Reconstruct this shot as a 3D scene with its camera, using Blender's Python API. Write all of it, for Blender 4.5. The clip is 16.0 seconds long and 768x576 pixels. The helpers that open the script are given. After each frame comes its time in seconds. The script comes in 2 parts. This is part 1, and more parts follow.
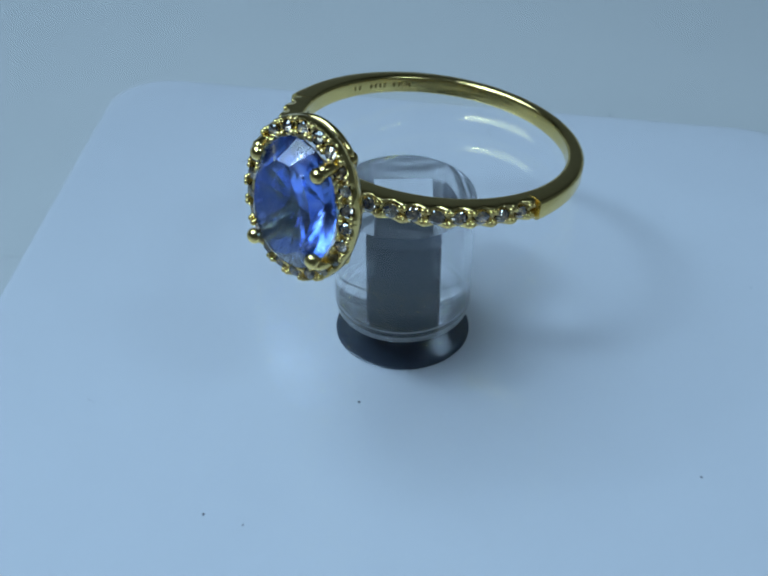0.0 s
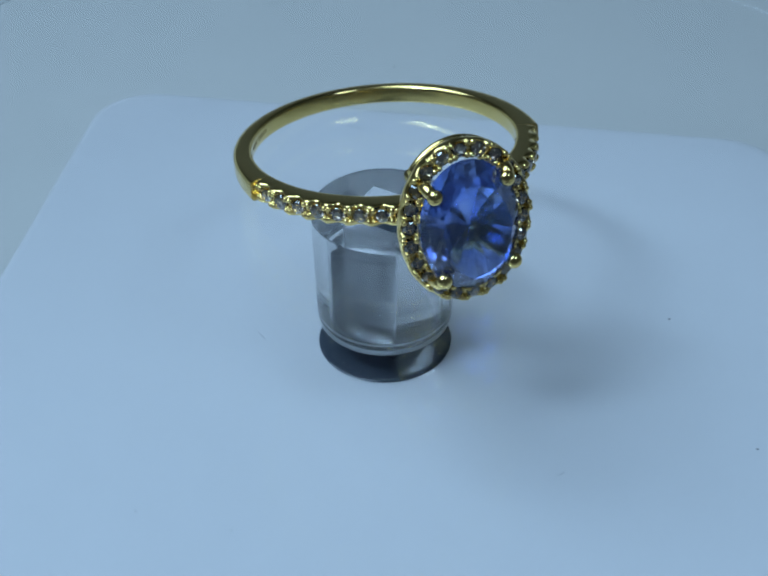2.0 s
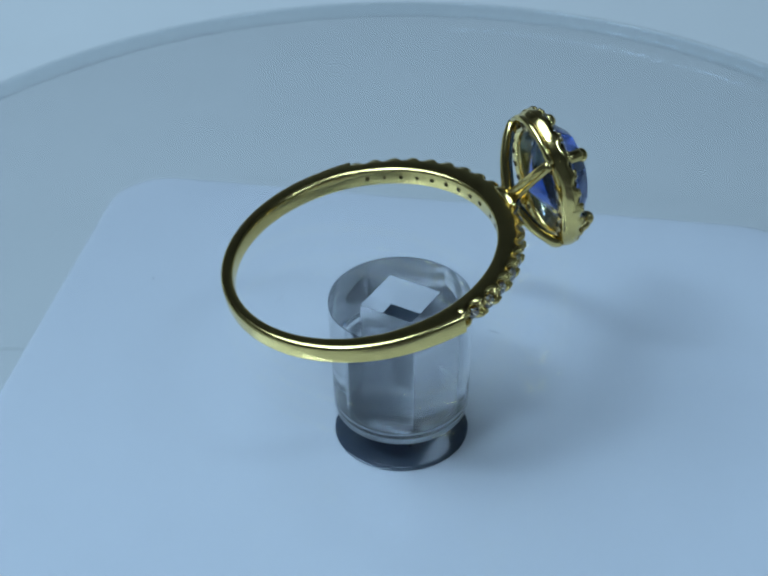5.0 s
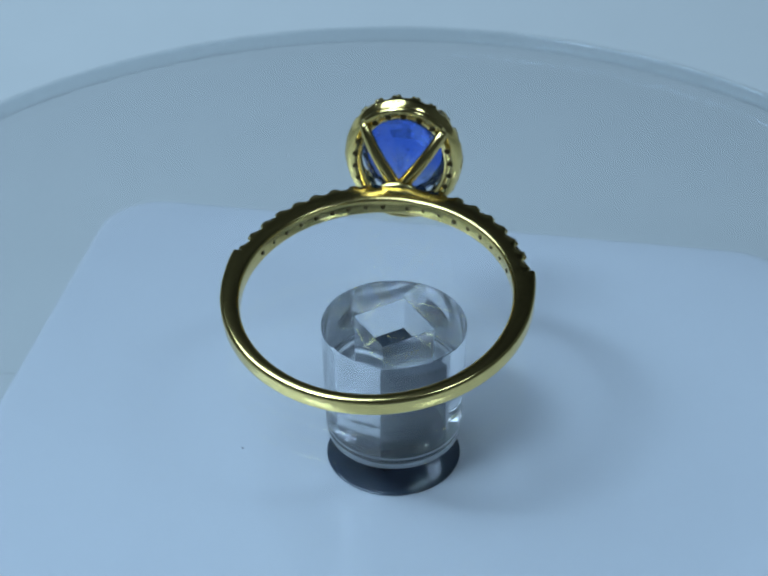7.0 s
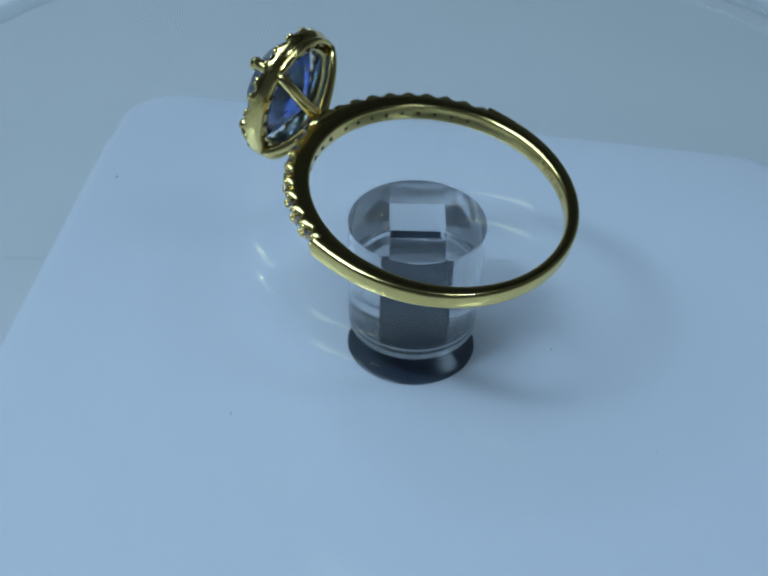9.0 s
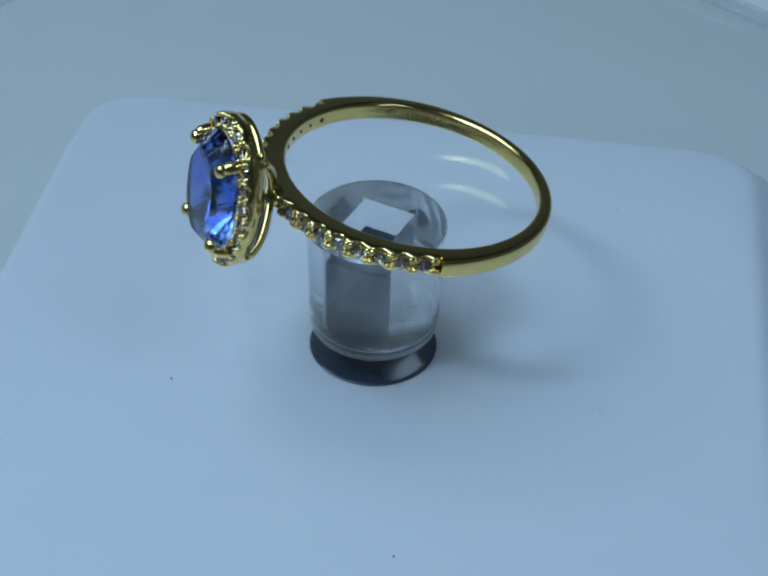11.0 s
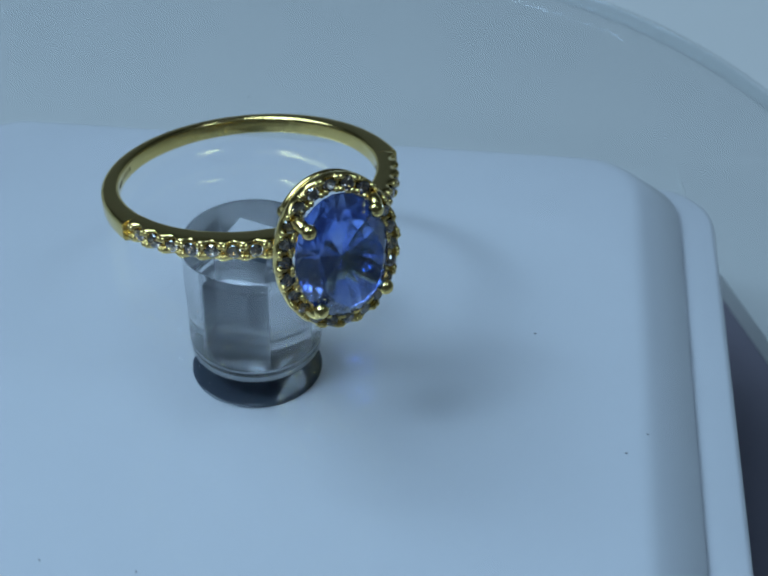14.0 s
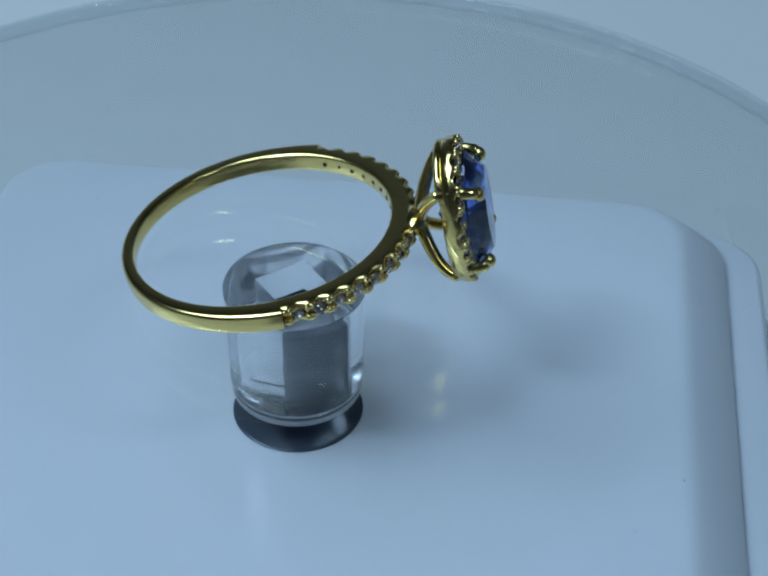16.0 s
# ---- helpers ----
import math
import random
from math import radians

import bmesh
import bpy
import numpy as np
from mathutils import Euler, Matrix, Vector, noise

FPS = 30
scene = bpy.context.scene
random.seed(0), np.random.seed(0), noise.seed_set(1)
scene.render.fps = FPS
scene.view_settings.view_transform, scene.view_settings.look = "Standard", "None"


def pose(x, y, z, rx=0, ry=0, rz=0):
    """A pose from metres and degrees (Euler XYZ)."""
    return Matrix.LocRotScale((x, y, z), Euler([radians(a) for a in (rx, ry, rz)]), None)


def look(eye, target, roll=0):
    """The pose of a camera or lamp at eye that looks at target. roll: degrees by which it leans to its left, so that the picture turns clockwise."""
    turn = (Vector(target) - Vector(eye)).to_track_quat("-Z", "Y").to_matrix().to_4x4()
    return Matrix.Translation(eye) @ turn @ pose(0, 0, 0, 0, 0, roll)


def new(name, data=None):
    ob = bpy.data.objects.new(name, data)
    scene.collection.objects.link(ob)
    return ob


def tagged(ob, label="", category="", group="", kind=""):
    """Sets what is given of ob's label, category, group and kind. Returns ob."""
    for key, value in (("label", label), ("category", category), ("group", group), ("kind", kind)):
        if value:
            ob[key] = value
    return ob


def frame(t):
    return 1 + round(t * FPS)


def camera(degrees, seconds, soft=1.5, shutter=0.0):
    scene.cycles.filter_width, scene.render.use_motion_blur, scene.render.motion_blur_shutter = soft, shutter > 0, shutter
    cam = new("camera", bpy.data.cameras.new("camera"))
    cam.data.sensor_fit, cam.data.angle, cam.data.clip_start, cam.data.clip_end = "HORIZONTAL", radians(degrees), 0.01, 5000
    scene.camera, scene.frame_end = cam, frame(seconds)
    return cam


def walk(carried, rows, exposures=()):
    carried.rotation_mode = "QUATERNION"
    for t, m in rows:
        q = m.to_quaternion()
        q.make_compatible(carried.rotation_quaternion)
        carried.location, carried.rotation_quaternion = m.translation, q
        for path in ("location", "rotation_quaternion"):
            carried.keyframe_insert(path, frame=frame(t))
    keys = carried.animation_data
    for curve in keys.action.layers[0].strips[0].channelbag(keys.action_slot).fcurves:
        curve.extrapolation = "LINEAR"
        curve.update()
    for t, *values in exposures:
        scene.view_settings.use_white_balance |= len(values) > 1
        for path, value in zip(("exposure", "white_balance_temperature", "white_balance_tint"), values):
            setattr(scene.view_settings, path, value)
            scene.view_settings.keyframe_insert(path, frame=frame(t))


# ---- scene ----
cam = camera(30.60, 16.0, soft=2.1)
PATH = [
    (0, pose(-0.00114, -0.07630, 0.06524, 50.900, 0.117, 0.127)),
    (0.5, pose(0.00024, -0.07654, 0.06503, 50.983, 0.386, 0.834)),
    (1, pose(-0.00071, -0.07664, 0.06513, 50.989, 0.363, -0.260)),
    (1.5, pose(0.00136, -0.07636, 0.06527, 51.279, 0.420, 0.834)),
    (2, pose(0.00110, -0.07618, 0.06572, 51.176, 0.560, 0.272)),
    (2.5, pose(0.00233, -0.07591, 0.06635, 50.963, 0.787, 0.892)),
    (3, pose(0.00190, -0.07551, 0.06677, 50.735, 0.972, 0.395)),
    (3.5, pose(0.00304, -0.07511, 0.06747, 51.297, 0.980, 1.645)),
    (4, pose(0.00265, -0.07502, 0.06740, 52.921, 0.748, 1.661)),
    (6.3, pose(-0.00088, -0.07426, 0.06750, 54.251, 0.847, -0.502)),
    (6.5, pose(-0.00060, -0.07447, 0.06734, 54.567, 0.738, -0.453)),
    (7, pose(-0.00045, -0.07436, 0.06728, 54.559, 0.077, 0.133)),
    (7.5, pose(-0.00001, -0.07421, 0.06677, 52.213, -0.109, 1.062)),
    (8, pose(-0.00133, -0.07504, 0.06758, 49.330, -0.013, -0.861)),
    (8.5, pose(-0.00374, -0.07792, 0.06865, 48.434, -1.505, -1.654)),
    (9, pose(-0.00499, -0.07776, 0.07047, 50.014, -1.746, -0.412)),
    (9.2, pose(-0.00465, -0.07778, 0.07050, 51.182, -2.418, -0.042)),
    (11.3, pose(-0.00304, -0.07756, 0.06985, 49.946, -1.319, -1.568)),
    (11.5, pose(-0.00295, -0.07764, 0.07002, 49.817, -1.134, -1.744)),
    (12, pose(-0.00262, -0.07798, 0.06951, 49.622, -0.989, -2.612)),
    (12.5, pose(-0.00027, -0.07822, 0.06949, 49.906, -0.917, -2.471)),
    (13, pose(-0.00023, -0.07792, 0.06921, 50.246, -0.625, -3.385)),
    (13.5, pose(0.00173, -0.07766, 0.06929, 50.280, -0.818, -3.335)),
    (14, pose(0.00232, -0.07702, 0.06926, 50.977, -1.224, -4.219)),
    (14.5, pose(0.00327, -0.07632, 0.06945, 50.935, -1.190, -3.488)),
    (15, pose(0.00226, -0.07557, 0.07027, 50.464, -0.945, -4.038)),
    (15.5, pose(0.00243, -0.07532, 0.07076, 50.860, -0.920, -3.443)),
    (16, pose(0.00234, -0.07540, 0.06984, 52.031, -0.790, -2.466)),
]
TURN = [(0, 0.01), (0.5, 14.54), (1, 29.77), (1.5, 44.09), (2, 59.15), (2.5, 73.79), (3, 89.23), (3.5, 104.27), (4, 119.85), (6.3, 188.46), (6.5, 194.35), (7, 209.51), (7.5, 223.79), (8, 239.28), (8.5, 254.62), (9, 269.87), (9.2, 275.68), (11.3, 340.08), (11.5, 345.89), (12, 361.62), (12.5, 376.67), (13, 392.09), (13.5, 406.92), (14, 422.16), (14.5, 436.94), (15, 451.73), (15.5, 466.2), (16, 480.79)]
cam.data.dof.use_dof, cam.data.dof.focus_distance, cam.data.dof.aperture_fstop = True, 0.083, 110.0
walk(cam, PATH, exposures=[(0.0, 0.015), (8.5, 0.03), (9.0, -0.11), (16.0, -0.11)])

MM = 0.001

# ---- light ----
world = bpy.data.worlds.new("room_light")
scene.world = world
world.use_nodes = True
world.node_tree.nodes["Background"].inputs[0].default_value = (0.62, 0.78, 1.0, 1)
world.node_tree.nodes["Background"].inputs[1].default_value = 0.10


def lamp(name, eye, target, size, watts, colour, slim=1.0, roll=0):
    data = bpy.data.lights.new(name, "AREA")
    data.shape, data.size, data.size_y, data.energy, data.color = "ELLIPSE", size, size * slim, watts, colour
    ob = new(name, data)
    ob.matrix_world = look(eye, target, roll)
    return ob


COOL = (0.50, 0.735, 1.0)
lamp("desk_lamp_light", (-0.105, -0.085, 0.20), (0, 0, 0.01), 0.068, 0.174, COOL, 0.30, 20)
lamp("desk_lamp_light", (0.095, -0.09, 0.20), (0, 0, 0.01), 0.068, 0.068, COOL, 0.30, -20)
# unseen overhead fill, added for the soft ambient light
lamp("overhead_fill_light", (-0.42, 0.02, 0.85), (-0.02, 0.09, 0.0), 0.8, 9.3, COOL)


# ---- materials ----
def material(name, colour, rough, metal=0.0, grain=0.0, grain_scale=2000.0, bump=0.0, tint=None, coat=0.0):
    """A surface with variation at two scales: broad blotches and fine grain."""
    m = bpy.data.materials.new(name)
    m.use_nodes = True
    nt = m.node_tree
    b = nt.nodes["Principled BSDF"]
    b.inputs["Base Color"].default_value = (*colour, 1)
    b.inputs["Roughness"].default_value = rough
    b.inputs["Metallic"].default_value = metal
    b.inputs["Coat Weight"].default_value = coat
    b.inputs["Coat Roughness"].default_value = 0.08
    if grain or bump:
        co = nt.nodes.new("ShaderNodeTexCoord")
        broad = nt.nodes.new("ShaderNodeTexNoise")
        fine = nt.nodes.new("ShaderNodeTexNoise")
        broad.inputs["Scale"].default_value = grain_scale * 0.06
        broad.inputs["Detail"].default_value = 3
        fine.inputs["Scale"].default_value = grain_scale
        fine.inputs["Detail"].default_value = 5
        nt.links.new(co.outputs["Object"], broad.inputs["Vector"])
        nt.links.new(co.outputs["Object"], fine.inputs["Vector"])
        add = nt.nodes.new("ShaderNodeMath")
        add.operation = "MULTIPLY_ADD"
        add.inputs[1].default_value = 0.5
        nt.links.new(fine.outputs["Fac"], add.inputs[0])
        nt.links.new(broad.outputs["Fac"], add.inputs[2])
        rng = nt.nodes.new("ShaderNodeMapRange")
        rng.inputs["From Min"].default_value, rng.inputs["From Max"].default_value = 0.45, 1.05
        nt.links.new(add.outputs[0], rng.inputs["Value"])
        mix = nt.nodes.new("ShaderNodeMix")
        mix.data_type = "RGBA"
        other = tint or tuple(c * (1 - grain) for c in colour)
        mix.inputs["A"].default_value = (*colour, 1)
        mix.inputs["B"].default_value = (*other, 1)
        nt.links.new(rng.outputs["Result"], mix.inputs["Factor"])
        nt.links.new(mix.outputs["Result"], b.inputs["Base Color"])
        rr = nt.nodes.new("ShaderNodeMapRange")
        rr.inputs["To Min"].default_value, rr.inputs["To Max"].default_value = rough * 0.75, min(1, rough * 1.4)
        nt.links.new(fine.outputs["Fac"], rr.inputs["Value"])
        nt.links.new(rr.outputs["Result"], b.inputs["Roughness"])
        if bump:
            bp = nt.nodes.new("ShaderNodeBump")
            bp.inputs["Strength"].default_value = bump
            bp.inputs["Distance"].default_value = 0.00005
            nt.links.new(add.outputs[0], bp.inputs["Height"])
            nt.links.new(bp.outputs["Normal"], b.inputs["Normal"])
    return m


def clear(name, colour, ior, rough=0.0):
    m = bpy.data.materials.new(name)
    m.use_nodes = True
    b = m.node_tree.nodes["Principled BSDF"]
    b.inputs["Base Color"].default_value = (*colour, 1)
    b.inputs["Roughness"].default_value = rough
    b.inputs["IOR"].default_value = ior
    b.inputs["Transmission Weight"].default_value = 1.0
    return m


def sheet(name, tint, base):
    """A clear flat sheet: light goes straight through, its faces gloss."""
    m = bpy.data.materials.new(name)
    m.use_nodes = True
    nt = m.node_tree
    nt.nodes.remove(nt.nodes["Principled BSDF"])
    thru, gloss = nt.nodes.new("ShaderNodeBsdfTransparent"), nt.nodes.new("ShaderNodeBsdfGlossy")
    mix, face = nt.nodes.new("ShaderNodeMixShader"), nt.nodes.new("ShaderNodeLayerWeight")
    power = nt.nodes.new("ShaderNodeMath")
    scale = nt.nodes.new("ShaderNodeMath")
    thru.inputs["Color"].default_value = (*tint, 1)
    gloss.inputs["Roughness"].default_value = 0.02
    face.inputs["Blend"].default_value = 0.5
    power.operation, scale.operation = "POWER", "MULTIPLY_ADD"
    power.inputs[1].default_value = 4.0
    scale.inputs[1].default_value, scale.inputs[2].default_value = 0.85, base
    nt.links.new(face.outputs["Facing"], power.inputs[0])
    nt.links.new(power.outputs[0], scale.inputs[0])
    nt.links.new(scale.outputs[0], mix.inputs[0])
    nt.links.new(thru.outputs[0], mix.inputs[1])
    nt.links.new(gloss.outputs[0], mix.inputs[2])
    nt.links.new(mix.outputs[0], nt.nodes["Material Output"].inputs["Surface"])
    return m


SHEET = sheet("clear_acrylic_sheet", (0.955, 0.966, 0.972), 0.037)
GOLD = material("polished_gold", (0.93, 0.70, 0.25), 0.15, 1.0, 0.22, 1500, 0.35)
STAMP = material("stamped_gold", (0.42, 0.30, 0.11), 0.45, 1.0, 0.3, 2500)
HOLE_SHADE = material("hole_shade_gold", (0.10, 0.07, 0.03), 0.5, 1.0, 0.2, 2000)
WHITE = material("white_plastic", (0.74, 0.74, 0.755), 0.30, 0.0, 0.06, 260, 0.02, coat=0.5)
SHAFT = material("dark_metal", (0.045, 0.062, 0.085), 0.35, 0.3, 0.5, 500, 0.2)
GLINT_FROST = material("frosted_glint", (0.62, 0.65, 0.68), 0.3, 0.0, 0.7, 1600, 0.5)
DUST_GLINT = material("pale_dust_and_sparkle", (0.6, 0.6, 0.62), 0.9, 0.0, 0.2, 3000)
PAPER = material("white_backdrop", (0.575, 0.58, 0.555), 0.6, 0.0, 0.08, 90, 0.1)
DARK = material("dark_rubber", (0.06, 0.075, 0.10), 0.16, 0.0, 0.4, 900, 0.1, coat=0.35)
TABLE = material("dark_table", (0.17, 0.155, 0.19), 0.5, 0.0, 0.3, 60, 0.1)
WALL = material("grey_wall", (0.30, 0.305, 0.31), 0.85, 0.0, 0.1, 10, 0.1)
ACRYLIC = clear("clear_acrylic", (0.99, 0.995, 1.0), 1.49, 0.02)
ACRYLIC.node_tree.nodes["Principled BSDF"].inputs["Transmission Weight"].default_value = 0.995
acrylic_nodes = ACRYLIC.node_tree
thru, blend = acrylic_nodes.nodes.new("ShaderNodeBsdfTransparent"), acrylic_nodes.nodes.new("ShaderNodeMixShader")
thru.inputs["Color"].default_value = (0.98, 0.99, 1.0, 1)
blend.inputs[0].default_value = 0.12
acrylic_nodes.links.new(acrylic_nodes.nodes["Principled BSDF"].outputs[0], blend.inputs[1])
acrylic_nodes.links.new(thru.outputs[0], blend.inputs[2])
acrylic_nodes.links.new(blend.outputs[0], acrylic_nodes.nodes["Material Output"].inputs["Surface"])
EDGE = sheet("polished_acrylic_edge", (0.93, 0.945, 0.95), 0.03)


def zoned_lit_gem(m, pale, deep):
    """Uneven colour zones with small flaws; the paler end paints in light shining through."""
    nt = m.node_tree
    b = nt.nodes["Principled BSDF"]
    co, no, ramp = nt.nodes.new("ShaderNodeTexCoord"), nt.nodes.new("ShaderNodeTexNoise"), nt.nodes.new("ShaderNodeValToRGB")
    xyz, lit_end, add = nt.nodes.new("ShaderNodeSeparateXYZ"), nt.nodes.new("ShaderNodeMapRange"), nt.nodes.new("ShaderNodeMath")
    no.inputs["Scale"].default_value = 480
    no.inputs["Detail"].default_value = 5
    lit_end.inputs["From Min"].default_value, lit_end.inputs["From Max"].default_value = 0.0185, 0.0135
    lit_end.inputs["To Min"].default_value, lit_end.inputs["To Max"].default_value = -0.16, 0.16
    ramp.color_ramp.elements[0].position, ramp.color_ramp.elements[1].position = 0.36, 0.72
    ramp.color_ramp.elements[0].color, ramp.color_ramp.elements[1].color = (*deep, 1), (*pale, 1)
    nt.links.new(co.outputs["Object"], no.inputs["Vector"])
    nt.links.new(co.outputs["Object"], xyz.inputs[0])
    nt.links.new(xyz.outputs["Z"], lit_end.inputs["Value"])
    nt.links.new(no.outputs["Fac"], add.inputs[0])
    nt.links.new(lit_end.outputs["Result"], add.inputs[1])
    nt.links.new(add.outputs[0], ramp.inputs["Fac"])
    nt.links.new(ramp.outputs["Color"], b.inputs["Base Color"])
    bp = nt.nodes.new("ShaderNodeBump")
    bp.inputs["Strength"].default_value = 0.25
    bp.inputs["Distance"].default_value = 0.0002
    nt.links.new(no.outputs["Fac"], bp.inputs["Height"])
    nt.links.new(bp.outputs["Normal"], b.inputs["Normal"])
    return m


SAPPHIRE = zoned_lit_gem(clear("blue_sapphire", (0.14, 0.3, 0.92), 1.70, 0.11), (0.46, 0.60, 0.98), (0.08, 0.19, 0.80))
# the warm tint puts the surrounding gold's reflection into these white stones
DIAMOND = clear("small_diamond", (0.88, 0.76, 0.60), 2.3, 0.04)
DUST = material("dust", (0.10, 0.10, 0.11), 0.9, 0.0, 0.2, 3000)


# ---- mesh helpers ----
def part(name, bm, mat, parent=None, label="", smooth=True):
    me = bpy.data.meshes.new(name)
    bmesh.ops.recalc_face_normals(bm, faces=bm.faces[:])
    bm.to_mesh(me)
    bm.free()
    me.materials.append(mat)
    if smooth:
        me.polygons.foreach_set("use_smooth", [True] * len(me.polygons))
    ob = new(name, me)
    if parent:
        ob.parent = parent
    return tagged(ob, label=label)


def sharpen(ob, degrees=35):
    me = ob.data
    bm = bmesh.new()
    bm.from_mesh(me)
    for e in bm.edges:
        if len(e.link_faces) == 2 and e.calc_face_angle(0) > radians(degrees):
            e.smooth = False
    bm.to_mesh(me)
    bm.free()
    return ob


def lathe(profile, n=96, closed=False):
    """Turns (r, z) pairs about z."""
    bm = bmesh.new()
    rings = []
    for r, z in profile:
        if r < 1e-9:
            rings.append([bm.verts.new((0, 0, z))])
        else:
            rings.append([bm.verts.new((r * math.cos(2 * math.pi * i / n), r * math.sin(2 * math.pi * i / n), z)) for i in range(n)])
    pairs = list(zip(rings, rings[1:])) + ([(rings[-1], rings[0])] if closed else [])
    for a, b in pairs:
        for i in range(n):
            j = (i + 1) % n
            if len(a) == 1 and len(b) == 1:
                continue
            if len(a) == 1:
                bm.faces.new((a[0], b[i], b[j]))
            elif len(b) == 1:
                bm.faces.new((a[i], a[j], b[0]))
            else:
                bm.faces.new((a[i], a[j], b[j], b[i]))
    return bm


def tube(points, radii, n=14, squash=1.0):
    """A round bar along points, closed at both ends."""
    bm = bmesh.new()
    pts = [Vector(q) for q in points]
    rings = []
    ref = Vector((0.31, 0.52, 0.8)).normalized()
    for i, q in enumerate(pts):
        d = (pts[min(i + 1, len(pts) - 1)] - pts[max(i - 1, 0)]).normalized()
        u = d.cross(ref).normalized()
        v = d.cross(u)
        r = radii[i] if hasattr(radii, "__len__") else radii
        rings.append([bm.verts.new(q + r * (math.cos(2 * math.pi * k / n) * u + squash * math.sin(2 * math.pi * k / n) * v)) for k in range(n)])
    for a, b in zip(rings, rings[1:]):
        for k in range(n):
            bm.faces.new((a[k], a[(k + 1) % n], b[(k + 1) % n], b[k]))
    bm.faces.new(rings[0])
    bm.faces.new(rings[-1][::-1])
    return bm


def ball(r, sub=2, stretch=(1, 1, 1)):
    bm = bmesh.new()
    bmesh.ops.create_icosphere(bm, subdivisions=sub, radius=r)
    bmesh.ops.scale(bm, vec=stretch, verts=bm.verts[:])
    return bm


def rounded_outline(corners, radius, steps=8):
    """A polygon with its corners rounded."""
    out = []
    n = len(corners)
    for i in range(n):
        a, b, c = (Vector(corners[(i + k) % n]) for k in (-1, 0, 1))
        u, v = (a - b).normalized(), (c - b).normalized()
        half = u.angle(v) / 2
        run = radius / math.tan(half)
        centre = b + (u + v).normalized() * (radius / math.sin(half))
        s, e = b + u * run - centre, b + v * run - centre
        turn = s.angle_signed(e)
        for k in range(steps + 1):
            ang = -turn * k / steps
            out.append(centre + Vector((s.x * math.cos(ang) - s.y * math.sin(ang), s.x * math.sin(ang) + s.y * math.cos(ang))))
    return out


def loft(rings, cap=True):
    bm = bmesh.new()
    vs = [[bm.verts.new(q) for q in ring] for ring in rings]
    n = len(vs[0])
    for a, b in zip(vs, vs[1:]):
        for i in range(n):
            bm.faces.new((a[i], a[(i + 1) % n], b[(i + 1) % n], b[i]))
    if cap:
        bm.faces.new(vs[0])
        bm.faces.new(vs[-1][::-1])
    return bm


def slab(x0, x1, y0, y1, z0, z1):
    bm = bmesh.new()
    bmesh.ops.create_cube(bm, size=1)
    for v in bm.verts:
        v.co = Vector(((x0 + x1) / 2 + v.co.x * (x1 - x0), (y0 + y1) / 2 + v.co.y * (y1 - y0), (z0 + z1) / 2 + v.co.z * (z1 - z0)))
    return bm


# ---- the place ----
def build_place():
    tagged(part("table", slab(-0.7, 0.7, -0.6, 0.8, -0.06, -0.026), TABLE, smooth=False), "dark table top under the white box", "table", kind="structure")
    # a paper sweep: flat round the box, rising gently behind it
    profile = [(0.0395, 0.0), (0.041, 0.0), (0.045, 0.0002), (0.06, 0.001), (0.08, 0.004), (0.10, 0.0095), (0.12, 0.017), (0.14, 0.0265), (0.17, 0.043), (0.20, 0.060)]
    bm = bmesh.new()
    rows = []
    for y, z in profile:
        rows.append([bm.verts.new((x, y, -0.0246 + z + 0.0015 * noise.noise(Vector((x * 14, y * 14, 3.0))) * min(1, max(0, y - 0.08) * 12))) for x in np.linspace(-0.5, 0.5, 41)])
    for a, b in zip(rows, rows[1:]):
        for k in range(40):
            bm.faces.new((a[k], a[k + 1], b[k + 1], b[k]))
    bmesh.ops.recalc_face_normals(bm, faces=bm.faces[:])
    bmesh.ops.solidify(bm, geom=bm.faces[:], thickness=-0.0008)
    tagged(sharpen(part("backdrop", bm, PAPER), 30), "white paper sweep on the table behind the box", "backdrop", kind="structure")
    edge = [(48.4, 41.0), (50.6, 29.0), (55.5, 0.0), (92.0, -250.0), (500.0, -250.0), (500.0, 60.0), (49.0, 60.0)]
    pad = loft([[Vector((x, y, z)) * MM for x, y in edge] for z in (-25.9, -23.6)])
    tagged(part("white_sheet", pad, PAPER, smooth=False), "white paper pad lying on the table beside the box", "paper")
    tagged(part("white_sheet", slab(-0.5, -0.010, -0.25, 0.0405, -0.0258, -0.0247), PAPER, smooth=False), "white paper sheet lying on the table under the box", "paper")
    tagged(part("floor", slab(-1.2, 1.2, -1.2, 1.2, -0.85, -0.80), WALL, smooth=False), kind="structure", label="grey floor", category="floor")
    tagged(part("ceiling", slab(-1.2, 1.2, -1.2, 1.2, 1.7, 1.75), WALL, smooth=False), kind="structure", label="grey ceiling", category="ceiling")
    for nm, b in (("wall_north", (-1.2, 1.2, 1.2, 1.3)), ("wall_south", (-1.2, 1.2, -1.3, -1.2)), ("wall_west", (-1.3, -1.2, -1.2, 1.2)), ("wall_east", (1.2, 1.3, -1.2, 1.2))):
        tagged(part(nm, slab(*b, -0.8, 1.7), WALL, smooth=False), kind="structure", label="plain grey wall", category="wall")


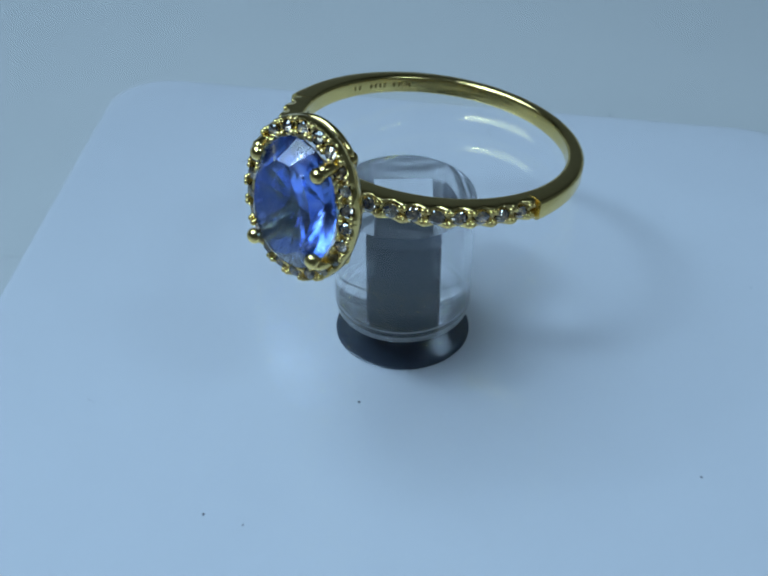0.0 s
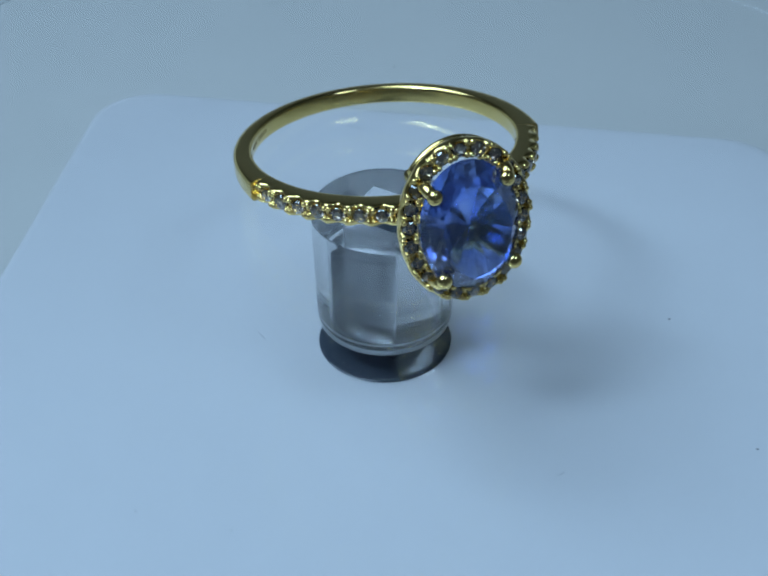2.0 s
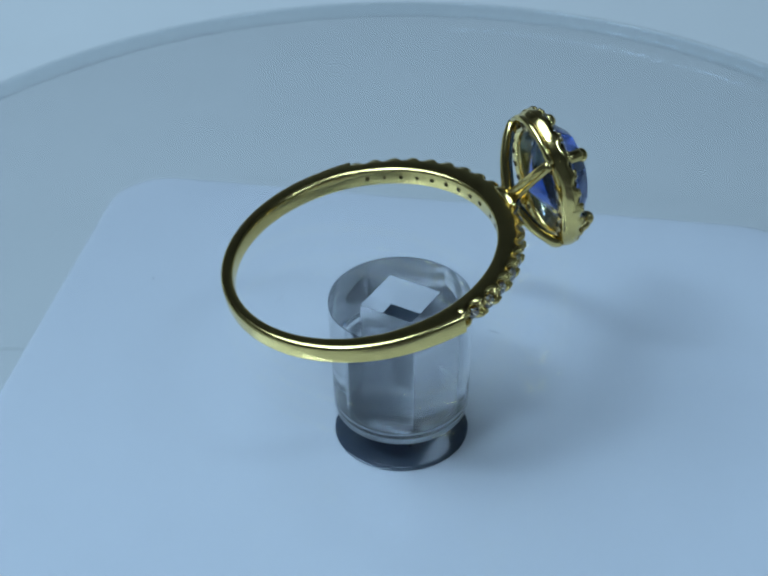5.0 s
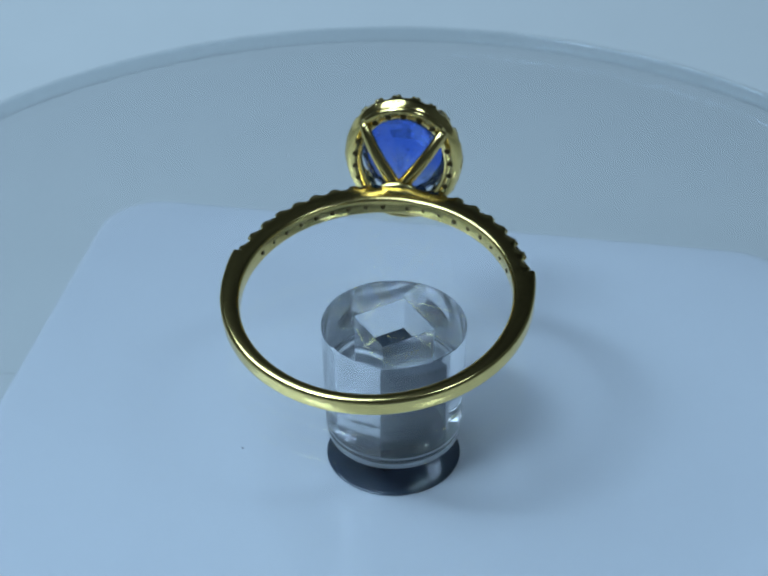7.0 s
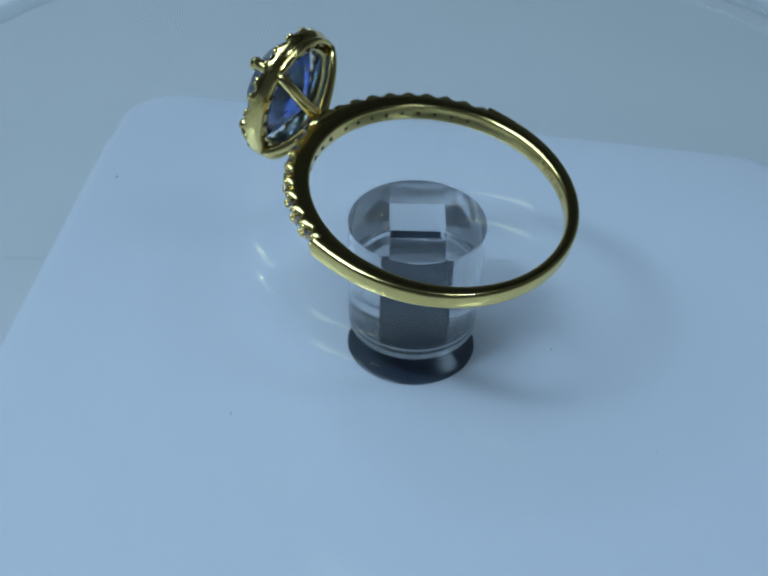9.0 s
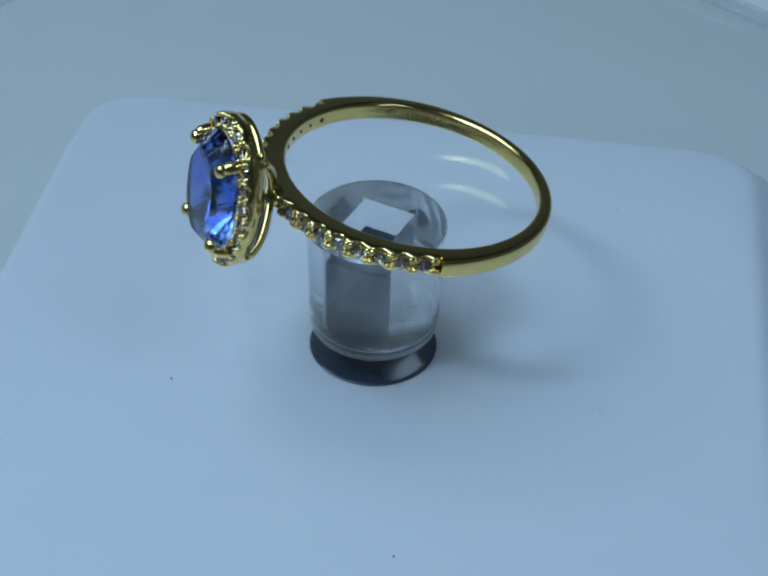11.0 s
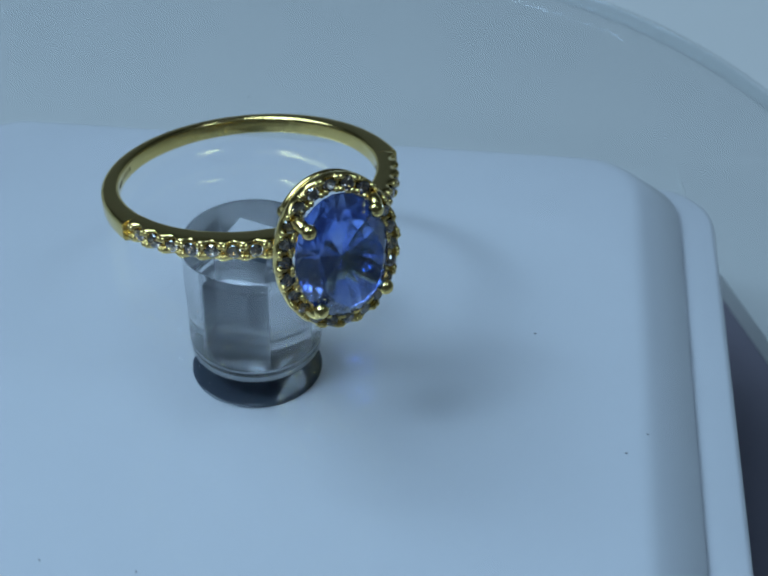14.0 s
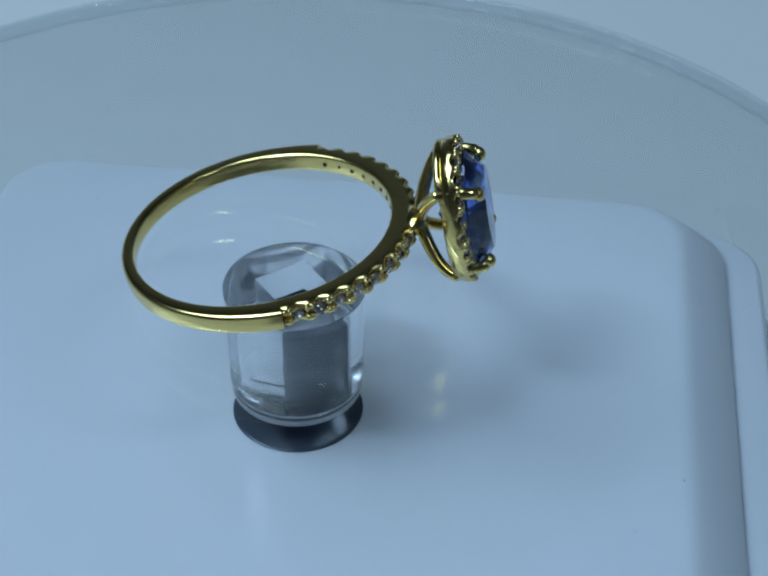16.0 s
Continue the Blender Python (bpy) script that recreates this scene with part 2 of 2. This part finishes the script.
def shifted(corners, far, right, near, left):
    """The four corners far-left, far-right, near-right, near-left, each side moved outwards by its own amount."""
    pts = [Vector(c) for c in corners]
    lines = []
    for i, d in enumerate((far, right, near, left)):
        a, b = pts[i], pts[(i + 1) % 4]
        t = (b - a).normalized()
        nrm = Vector((-t.y, t.x))
        lines.append((a + nrm * d, t))
    out = []
    for i in range(4):
        (p, u), (q, v) = lines[i - 1], lines[i]
        k = ((q - p).x * v.y - (q - p).y * v.x) / (u.x * v.y - u.y * v.x)
        out.append(p + u * k)
    return out


def build_box():
    """The white box with its cover slab."""
    box = new("white_box")
    tagged(box, "white plastic box with a rounded cover slab, under the clear disc", "box")
    top = [(-25.2, 35.0), (34.4, 25.3), (23.0, -34.3), (-33.7, -23.6)]

    def ring(z, radius, far, right, near, left):
        line = rounded_outline([c * MM for c in shifted(top, far, right, near, left)], radius * MM)
        return [Vector((q.x, q.y, (z + BOX_TOP) * MM)) for q in line]

    cover = [ring(0, 4.6, -3, -3, -3, -3), ring(0, 4.8, -1.0, -1.2, -1.0, -0.8), ring(-0.06, 4.9, -0.5, -0.6, -0.5, -0.4), ring(-0.30, 5, -0.1, 0.0, -0.1, -0.1),
             ring(-0.75, 5, 0.1, 0.7, 0.1, 0.1), ring(-2.4, 5, 0.3, 3.2, 0.4, 0.3), ring(-3.0, 5, 0.3, 3.5, 0.4, 0.3)]
    sharpen(part("cover", loft(cover[::-1]), WHITE, box, "smooth white cover slab"), 60)
    body = [ring(-3.45, 5, -3, 0, -3, -3), ring(-3.45, 5, 0.4, 6.2, 0.8, 1.5), ring(-3.6, 5.2, 0.7, 6.6, 1.1, 1.9), ring(-4.1, 5.3, 0.9, 6.8, 1.3, 2.1), ring(-24.65, 5.3, 1.4, 8.0, 1.8, 2.5)]
    sharpen(part("body", loft(body[::-1]), WHITE, box), 60)
    core = [ring(-3.0, 4, -1.2, 2.7, -1.2, -1.0), ring(-3.45, 4, -1.2, 2.7, -1.2, -1.0)]
    part("gasket", loft(core), WHITE, box, smooth=False)


def square_bar(half, z0, z1, turn):
    bm = bmesh.new()
    bmesh.ops.create_cube(bm, size=1)
    for v in bm.verts:
        v.co = Vector((v.co.x * 2 * half, v.co.y * 2 * half, z0 + (v.co.z + 0.5) * (z1 - z0)))
    bmesh.ops.bevel(bm, geom=[e for e in bm.edges], offset=half * 0.05, segments=1, affect="EDGES")
    bmesh.ops.rotate(bm, matrix=Matrix.Rotation(turn, 3, "Z"), verts=bm.verts[:])
    return bm


def build_turntable():
    turn = new("turntable")
    tagged(turn, "dusty clear acrylic disc on a clear post over a dark shaft", "turntable")
    b, t = DISC_TOP - DISC_THICK, DISC_TOP
    d = sharpen(part("disc", lathe([(r * MM, z * MM) for r, z in ((0, b), (43.0, b), (43.0, t), (0, t))], 192), SHEET, turn, "large clear acrylic disc"), 5)
    rim = [(43.02, b), (43.4, b), (43.65, b + 0.1), (43.75, b + 0.3), (43.75, t - 0.3), (43.65, t - 0.1), (43.4, t), (43.02, t)]
    edge = part("rim", lathe([(r * MM, z * MM) for r, z in rim], 192, closed=True), EDGE, turn, "rounded clear edge of the disc")
    # a round post with a square bore
    bm = bmesh.new()
    n, half = 96, 1.95 * MM
    z0, z1 = (2.28 + BOX_TOP) * MM, (DISC_TOP - DISC_THICK - 0.02) * MM
    turn_off = radians(BORE)

    def square(a):
        c, s = math.cos(a), math.sin(a)
        k = half / max(abs(c), abs(s))
        x, y = k * c, k * s
        return (x * math.cos(turn_off) - y * math.sin(turn_off), x * math.sin(turn_off) + y * math.cos(turn_off))

    outline = [(rr * MM, zz * MM) for rr, zz in ((4.30, 2.28), (4.50, 2.33), (4.62, 2.45), (4.68, 2.62), (4.70, 2.85), (4.71, 3.1), (4.865, 11.05), (4.87, 11.26), (4.83, 11.34))]
    rings = []
    for rr, zz in outline:
        rings.append([bm.verts.new((rr * math.cos(2 * math.pi * i / n + turn_off), rr * math.sin(2 * math.pi * i / n + turn_off), zz)) for i in range(n)])
    for zz in (z1, z0):
        rings.append([bm.verts.new((*square(2 * math.pi * i / n), zz)) for i in range(n)])
    for a, b in list(zip(rings, rings[1:])) + [(rings[-1], rings[0])]:
        for i in range(n):
            bm.faces.new((a[i], a[(i + 1) % n], b[(i + 1) % n], b[i]))
    sharpen(part("post", bm, ACRYLIC, turn, "clear round post with a square bore"), 40)
    part("shaft", square_bar(1.84 * MM, 0.14 * MM, 9.1 * MM, turn_off), SHAFT, turn, "dark square shaft inside the post", smooth=False)
    # pale ring standing in for the highlight along the frosted foot
    foot_highlight = lathe([(q * MM, z * MM) for q, z in ((3.5, 2.31), (4.30, 2.31), (4.30, 2.36), (3.5, 2.36))], 64, closed=True)
    part("foot_highlight", foot_highlight, GLINT_FROST, turn, "pale ring for the highlight on the post's frosted foot", smooth=False)

    # thin pale ring painting in the lip's reflection inside the post
    lip_glint = lathe([(q * MM, z * MM) for q, z in ((4.36, 3.22), (4.56, 3.22), (4.56, 3.27), (4.36, 3.27))], 64, closed=True)
    part("lip_glint", lip_glint, GLINT_FROST, turn, "thin pale ring for the lip's reflection inside the post", smooth=False)

    hub = [(0, 0.02), (4.50, 0.02), (4.70, 0.02), (4.72, 0.06), (4.66, 0.12), (4.3, 0.13), (0, 0.13)]
    sharpen(part("hub", lathe([(r * MM, (z + BOX_TOP) * MM) for r, z in hub]), DARK, turn, "round dark glossy hub plate"), 60)
    for ob in turn.children:
        if ob not in (d, edge):
            ob.location = Vector((-0.12, -0.28, 0)) * MM

    # dust on the disc
    def speck(x, y, r):
        bm = ball(r * MM, 1, (1, random.uniform(0.5, 0.9), 0.35))
        for v in bm.verts:
            v.co += Vector((random.uniform(-1, 1), random.uniform(-1, 1), 0)) * r * 0.3 * MM
        bmesh.ops.rotate(bm, matrix=Matrix.Rotation(random.uniform(0, 6), 3, "Z"), verts=bm.verts[:])
        bmesh.ops.translate(bm, vec=Vector((x, y, DISC_TOP + r * 0.3)) * MM, verts=bm.verts[:])
        part("speck", bm, DUST, turn)

    def hair(x, y, long):
        a, bend = random.uniform(0, 6.28), random.uniform(-1.6, 1.6)
        pts, q = [], Vector((x, y, DISC_TOP + 0.02))
        for k in range(9):
            pts.append(q * MM)
            ang = a + bend * k / 8
            q = q + Vector((math.cos(ang), math.sin(ang), 0)) * long / 8
        part("hair", tube(pts, 0.011 * MM, 6), DUST, turn)

    for x, y in SPECKS:
        speck(x, y, random.uniform(0.06, 0.11))
    for k, (x, y) in enumerate(HAIRS):
        hair(x, y, (0.9, 0.6, 0.7, 1.3)[k % 4])
    # fine dust, far too small to count; the hub's flecks stand for bright sparkles
    vs, fs = [], []

    def fleck(x, y, z, r):
        k = len(vs)
        vs.extend([(x * MM + r * MM * c, y * MM + r * MM * t, z * MM) for c, t in ((1, 0), (0, 1), (-1, 0), (0, -1))] + [(x * MM, y * MM, (z + r) * MM)])
        fs.extend([(k, k + 1, k + 4), (k + 1, k + 2, k + 4), (k + 2, k + 3, k + 4), (k + 3, k, k + 4)])

    for spread, count, z, least, most in ((44, 420, DISC_TOP + 0.003, 0.012, 0.035), (4.6, 110, BOX_TOP + 0.134, 0.015, 0.045)):
        for _ in range(count):
            rr, a = spread * math.sqrt(random.random()), random.uniform(0, 6.283)
            fleck(rr * math.cos(a), rr * math.sin(a), z, random.uniform(least, most))
    me = bpy.data.meshes.new("dust")
    me.from_pydata(vs, [], fs)
    me.materials.append(DUST_GLINT)
    fine = new("dust", me)
    fine.parent = turn
    tagged(fine, "fine pale dust, with flecks for sparkles on the hub", kind="stuff")
    return turn


DISC_TOP, DISC_THICK = 12.66, 1.3
BOX_TOP = 0.0
SPECKS = [(-2.7, -21.4), (-10.3, -29.4), (14.8, -26.9), (14.4, 7.5), (-30.4, -4.0), (22.9, 12.7), (32.5, 5.0), (-29.0, -8.9), (20.4, -11.6), (-8.3, -30.1)]
HAIRS = [(-15.9, -1.3), (-10.6, 1.9), (16.2, -4.9), (5.9, 4.6), (-7.5, 1.4), (-16.9, -21.4)]
BORE = 0.0


# ---- the ring ----
RING_Z = 14.97
R_OUT = 10.07
PAVE, PITCH, FIRST = 77.6, 8.2, 71.5


def inner(deg):
    """The inside radius: the finger hole sits a little off the band's centre, so that the band is thicker towards the stone."""
    a = radians(deg)
    return -0.58 * math.cos(a) + math.sqrt(8.70 ** 2 - (0.58 * math.sin(a)) ** 2)


def band_section(w, r0, r1, soft, drop=0.0):
    """Points (r, z) of a band's cross-section with rounded edges."""
    pts = []
    for cr, cz, a0 in ((r1 - soft, w / 2 - soft, 0), (r0 + soft, w / 2 - soft, 90), (r0 + soft, -w / 2 + soft, 180), (r1 - soft, -w / 2 + soft, 270)):
        for k in range(5):
            a = radians(a0 + 90 * k / 4)
            pts.append((cr + soft * math.cos(a), cz + soft * math.sin(a) - drop))
    return pts


def swept(a0, a1, section, steps):
    rings = []
    for i in range(steps + 1):
        t = i / steps
        a = radians(a0 + (a1 - a0) * t)
        rings.append([Vector((r * math.cos(a) * MM, r * math.sin(a) * MM, z * MM)) for r, z in section(t)])
    return loft(rings)


def brilliant(a, b, crown, pavilion, table=0.56, seg=16, wild=0.0):
    """A faceted stone: a, b half-axes, crown and pavilion heights; its axis is z, the girdle at 0."""
    bm = bmesh.new()
    def ring(k, z, n, off=0.0):
        for i in range(n):
            t = 2 * math.pi * (i + off) / n
            j = 1 + wild * random.uniform(-1, 1) * (k < 0.99)
            bm.verts.new((a * k * j * math.cos(t), b * k * j * math.sin(t), z))
    ring(table, crown, seg // 2)
    ring(0.80, crown * 0.62, seg // 2, 0.5)
    ring(1.0, crown * 0.04, seg)
    ring(1.0, -crown * 0.10, seg)
    ring(0.55, -pavilion * 0.52, seg // 2, 0.5)
    bm.verts.new((a * wild, -b * 1.5 * wild, -pavilion))
    res = bmesh.ops.convex_hull(bm, input=bm.verts[:])
    loose = [v for v in bm.verts if not v.link_faces]
    bmesh.ops.delete(bm, geom=loose, context="VERTS")
    bmesh.ops.dissolve_limit(bm, angle_limit=radians(1.0), verts=bm.verts[:], edges=bm.edges[:])
    return bm


def frame_at(x, y, z, axis, up=(0, 0, 1)):
    """A pose at a point with z along axis."""
    w = Vector(axis).normalized()
    u = Vector(up).cross(w)
    u = u.normalized() if u.length > 1e-6 else Vector((1, 0, 0))
    v = w.cross(u)
    m = Matrix((u, v, w)).transposed().to_4x4()
    m.translation = Vector((x, y, z)) * MM
    return m


GEM_Z = 0.71
LEAN = Matrix.Translation((14.36 * MM, 0, GEM_Z * MM)) @ pose(0, 0, 0, 3.4, -2.0, 0) @ Matrix.Translation((-14.36 * MM, 0, -GEM_Z * MM))
HALO_A, HALO_B, HALO_X = 4.13, 5.13, 13.20


def build_ring():
    ring = new("gold_ring")
    tagged(ring, "yellow gold halo ring with an oval blue stone on the disc", "ring")
    # local frame: x towards the stone, z along the finger's axis
    local = Matrix.Translation(Vector((1.52, 0.41, RING_Z)) * MM) @ pose(0, 0, 0, 0, 0, -127.9) @ pose(0, 0, 0, -0.78, 0, 0) @ pose(0, 0, 0, 0, -9.12, 0)

    def add(name, bm, mat, label="", smooth=True, head=False):
        bm.transform(local @ LEAN if head else local)
        return part(name, bm, mat, ring, label, smooth)

    def plain(t):
        e = min(t, 1 - t)
        k = min(1, e / 0.2)
        flare = 0.12 * max(0, 1 - e / 0.07) ** 1.5
        return band_section(1.36 - 0.06 * k, inner(PAVE + (360 - 2 * PAVE) * t), R_OUT + flare, 0.27)

    sharpen(add("shank", swept(PAVE, 360 - PAVE, plain, 140), GOLD, "plain polished half of the band"), 60)
    def pave(t):
        a = abs(-PAVE + 2 * PAVE * t)
        wave = math.cos(2 * math.pi * (a - FIRST - PITCH / 2) / PITCH)
        re, hw = 9.70 + 0.17 * wave, 0.665
        pts = band_section(1.34, inner(a), 9.6, 0.22)[5:15]
        return pts + [(9.25, -hw), (re - 0.09, -hw), (re, -hw + 0.09), (re, -0.40), (9.42, -0.30), (9.32, 0), (9.42, 0.30), (re, 0.40), (re, hw - 0.09), (re - 0.09, hw), (9.25, hw)]

    sharpen(add("shoulder", swept(-PAVE + 0.02, PAVE - 0.02, pave, 266), GOLD, "scalloped band under the row of small stones"), 60)

    # small stones and the prongs between them
    stone = part("stone", brilliant(0.46 * MM, 0.46 * MM, 0.16 * MM, 0.38 * MM, seg=16), DIAMOND, ring, "tiny white stone", smooth=False)
    stone_data = stone.data
    bpy.data.objects.remove(stone)

    def claw_mesh(reach):
        """Two beaded posts joined low down by a bar."""
        bm = bmesh.new()
        for side in (1, -1):
            for dx in (-0.15, 0.15):
                post = bmesh.ops.create_cone(bm, cap_ends=True, segments=10, radius1=0.23 * MM, radius2=0.18 * MM, depth=0.62 * MM)
                bmesh.ops.translate(bm, vec=(dx * MM, side * reach * MM, -0.23 * MM), verts=post["verts"])
                bead = bmesh.ops.create_icosphere(bm, subdivisions=2, radius=0.19 * MM)
                bmesh.ops.translate(bm, vec=(dx * MM, side * reach * MM, 0.08 * MM), verts=bead["verts"])
        bar = bmesh.ops.create_cube(bm, size=1)
        bmesh.ops.scale(bm, vec=(0.40 * MM, 2 * reach * MM, 0.50 * MM), verts=bar["verts"])
        bmesh.ops.translate(bm, vec=(0, 0, -0.30 * MM), verts=bar["verts"])
        src = part("claw", bm, GOLD, ring)
        data = src.data
        bpy.data.objects.remove(src)
        return data

    claw_data, halo_claw = claw_mesh(0.37), claw_mesh(0.36)

    def put(name, data, m, head=False):
        ob = new(name, data)
        ob.parent = ring
        ob.matrix_basis = local @ LEAN @ m if head else local @ m
        return ob

    def worn(deg=7):
        """The small unevenness of hand-set work."""
        k = random.uniform(0.92, 1.08)
        return pose(0, 0, 0, random.uniform(-deg, deg), random.uniform(-deg, deg), random.uniform(0, 20)) @ Matrix.Scale(k, 4)

    for side in (1, -1):
        for i in range(9):
            a = radians(side * (FIRST - PITCH * i))
            c, s = math.cos(a), math.sin(a)
            put("stone", stone_data, frame_at(9.72 * c, 9.72 * s, 0, (c, s, 0)) @ worn())
            a2 = a + radians(side * PITCH / 2)
            c, s = math.cos(a2), math.sin(a2)
            put("claw", claw_data, frame_at(9.70 * c, 9.70 * s, 0, (c, s, 0)) @ Matrix.Scale(random.uniform(0.94, 1.06), 4))

    # halo: an oval collar with a channel for its stones, and claws between them
    def on_oval(d, t):
        return (HALO_A + d) * math.cos(t), GEM_Z + (HALO_B + d) * math.sin(t)

    # equal steps along the oval
    count = 22
    fine = [2 * math.pi * k / 3600 for k in range(3601)]
    run = [0.0]
    for t0, t1 in zip(fine, fine[1:]):
        run.append(run[-1] + math.dist(on_oval(-0.55, t0), on_oval(-0.55, t1)))

    def oval(d, x, dip, n=308):
        out = []
        for i in range(n):
            t = 2 * math.pi * i / n
            y, z = on_oval(d, t)
            wave = 0.5 - 0.5 * math.cos(2 * math.pi * count * float(np.interp(t, fine, run)) / run[-1])
            out.append(Vector((x - dip * wave, y, z)) * MM)
        return out

    prof = [(-0.20, 0.0, 0.22), (-0.06, 0.03, 0.26), (0.0, -0.08, 0.28), (0.03, -0.42, 0.10), (0.0, -0.58, 0.0), (-0.10, -0.85, 0.0), (-0.28, -1.18, 0.0), (-0.62, -1.27, 0.0), (-1.14, -1.20, 0.0),
            (-1.28, -0.95, 0.0), (-1.10, -0.20, 0.0), (-1.02, 0.02, 0.1), (-0.90, 0.0, 0.15), (-0.80, -0.35, 0.0), (-0.55, -0.46, 0.0), (-0.30, -0.35, 0.0)]
    sharpen(add("halo", loft([oval(d, HALO_X + x, dip) for d, x, dip in prof + prof[:1]], cap=False), GOLD, "oval gold halo with a scalloped edge round the blue stone", head=True), 60)
    # thin dark disc for a drilled hole, its inner shade put into the colour
    hole_bm = lathe([(q * MM, z * MM) for q, z in ((0, 0), (0.21, 0), (0.21, 0.05), (0, 0.05))], 12)
    hole = part("hole", hole_bm, HOLE_SHADE, ring)
    hole_data = hole.data
    bpy.data.objects.remove(hole)
    for i in range(count):
        t, t2 = (float(np.interp(run[-1] * q / count, run, fine)) for q in (i + 0.5, i + 1.0))
        y, z = on_oval(-0.56, t)
        put("stone", stone_data, frame_at(HALO_X - 0.03, y, z, (1, 0.12 * math.cos(t), 0.12 * math.sin(t))) @ worn(9) @ Matrix.Scale(0.95, 4), True)
        y, z = on_oval(-0.80, t)
        put("hole", hole_data, frame_at(HALO_X - 1.25, y, z, (-1, 0, 0)), True)
        y, z = on_oval(-0.54, t2)
        put("claw", halo_claw, frame_at(HALO_X - 0.06, y, z, (1, 0, 0), (0, math.cos(t2) / HALO_A, math.sin(t2) / HALO_B)) @ pose(0, 0, 0, -6, random.uniform(-8, 8), random.uniform(-10, 10)) @ Matrix.Scale(random.uniform(0.92, 1.08), 4), True)
    # dark discs for the drilled holes inside the band
    for side in (1, -1):
        for i in range(9):
            a = radians(side * (FIRST - PITCH * i))
            c, s, r = math.cos(a), math.sin(a), inner(FIRST - PITCH * i) + 0.005
            put("hole", hole_data, frame_at(r * c, r * s, 0, (-c, -s, 0)) @ Matrix.Scale(random.uniform(0.6, 0.85), 4))

    # stamped marks inside the band
    mark_bm = bmesh.new()
    bmesh.ops.create_cube(mark_bm, size=1)
    bmesh.ops.scale(mark_bm, vec=(0.15 * MM, 0.32 * MM, 0.02 * MM), verts=mark_bm.verts[:])
    mark = part("stamp", mark_bm, STAMP, ring, smooth=False)
    mark_data = mark.data
    bpy.data.objects.remove(mark)
    for a in (251.5, 249.0, 243.0, 240.8, 238.6, 236.4, 232.0, 229.6, 227.2, 224.8):
        c, s, r = math.cos(radians(a)), math.sin(radians(a)), inner(a) - 0.004
        put("stamp", mark_data, frame_at(r * c, r * s, 0.02, (-c, -s, 0)))

    # basket wires and prongs
    for sy in (1, -1):
        for sz in (1, -1):
            y1 = 2.32 * sy
            pts, rad = [], []
            p0, p1, p2 = Vector((10.0, 0.22 * sy, 0.26 * sz + 0.25)), Vector((10.75, 2.15 * sy, 0.5 + 2.6 * sz)), Vector((12.0, 2.72 * sy, GEM_Z + 3.32 * sz))
            for k in range(13):
                t = k / 12
                pts.append((p0 * (1 - t) ** 2 + p1 * 2 * t * (1 - t) + p2 * t * t) * MM)
                rad.append((0.46 - 0.10 * t) * MM)
            add("basket_wire", tube(pts, rad), GOLD, head=True)
            q = [Vector((12.3, y1 * 1.08, GEM_Z + 3.05 * sz)), Vector((13.5, y1 * 1.07, GEM_Z + 3.02 * sz)), Vector((14.0, y1 * 1.04, GEM_Z + 2.92 * sz)), Vector((14.30, y1 * 0.98, GEM_Z + 2.74 * sz))]
            add("prong", tube([v * MM for v in q], [0.40 * MM, 0.40 * MM, 0.40 * MM, 0.36 * MM]), GOLD, head=True)
            tip = ball(0.48 * MM, 3, (0.85, 1, 1))
            tip.transform(Matrix.Translation(Vector((14.36, y1 * 0.955, GEM_Z + 2.67 * sz)) * MM))
            add("prong_tip", tip, GOLD, "round polished prong tip", head=True)
    for sz in (1, -1):
        pts = []
        for k in range(17):
            y, z = on_oval(-0.34, sz * radians(44 + 92 * k / 16))
            pts.append(Vector((HALO_X - 1.22, y, z)) * MM)
        add("gallery_arch", tube(pts, 0.25 * MM), GOLD, head=True)
    cup = lathe([(q * MM, z * MM) for q, z in ((0, -0.6), (0.9, -0.6), (0.75, 0.0), (0.55, 0.35), (0, 0.45))], 32)
    bmesh.ops.scale(cup, vec=(1.7, 0.8, 1), verts=cup.verts[:])
    cup.transform(frame_at(9.95, 0, 0.2, (1, 0, 0.0)))
    add("bridge", cup, GOLD, "small gold bridge between band and basket")

    gem = brilliant(3.08 * MM, 4.08 * MM, 1.15 * MM, 2.3 * MM, 0.69, 28, 0.05)
    gem.transform(frame_at(13.55, 0, GEM_Z, (1, 0, 0)))
    add("centre_stone", gem, SAPPHIRE, "oval faceted violet-blue stone", smooth=False, head=True)
    return ring


build_place()
build_box()
turntable = build_turntable()
gold_ring = build_ring()


def motions():
    rows = [(t, pose(0, 0, 0, 0, 0, a)) for t, a in TURN]
    walk(turntable, rows)
    walk(gold_ring, rows)


motions()
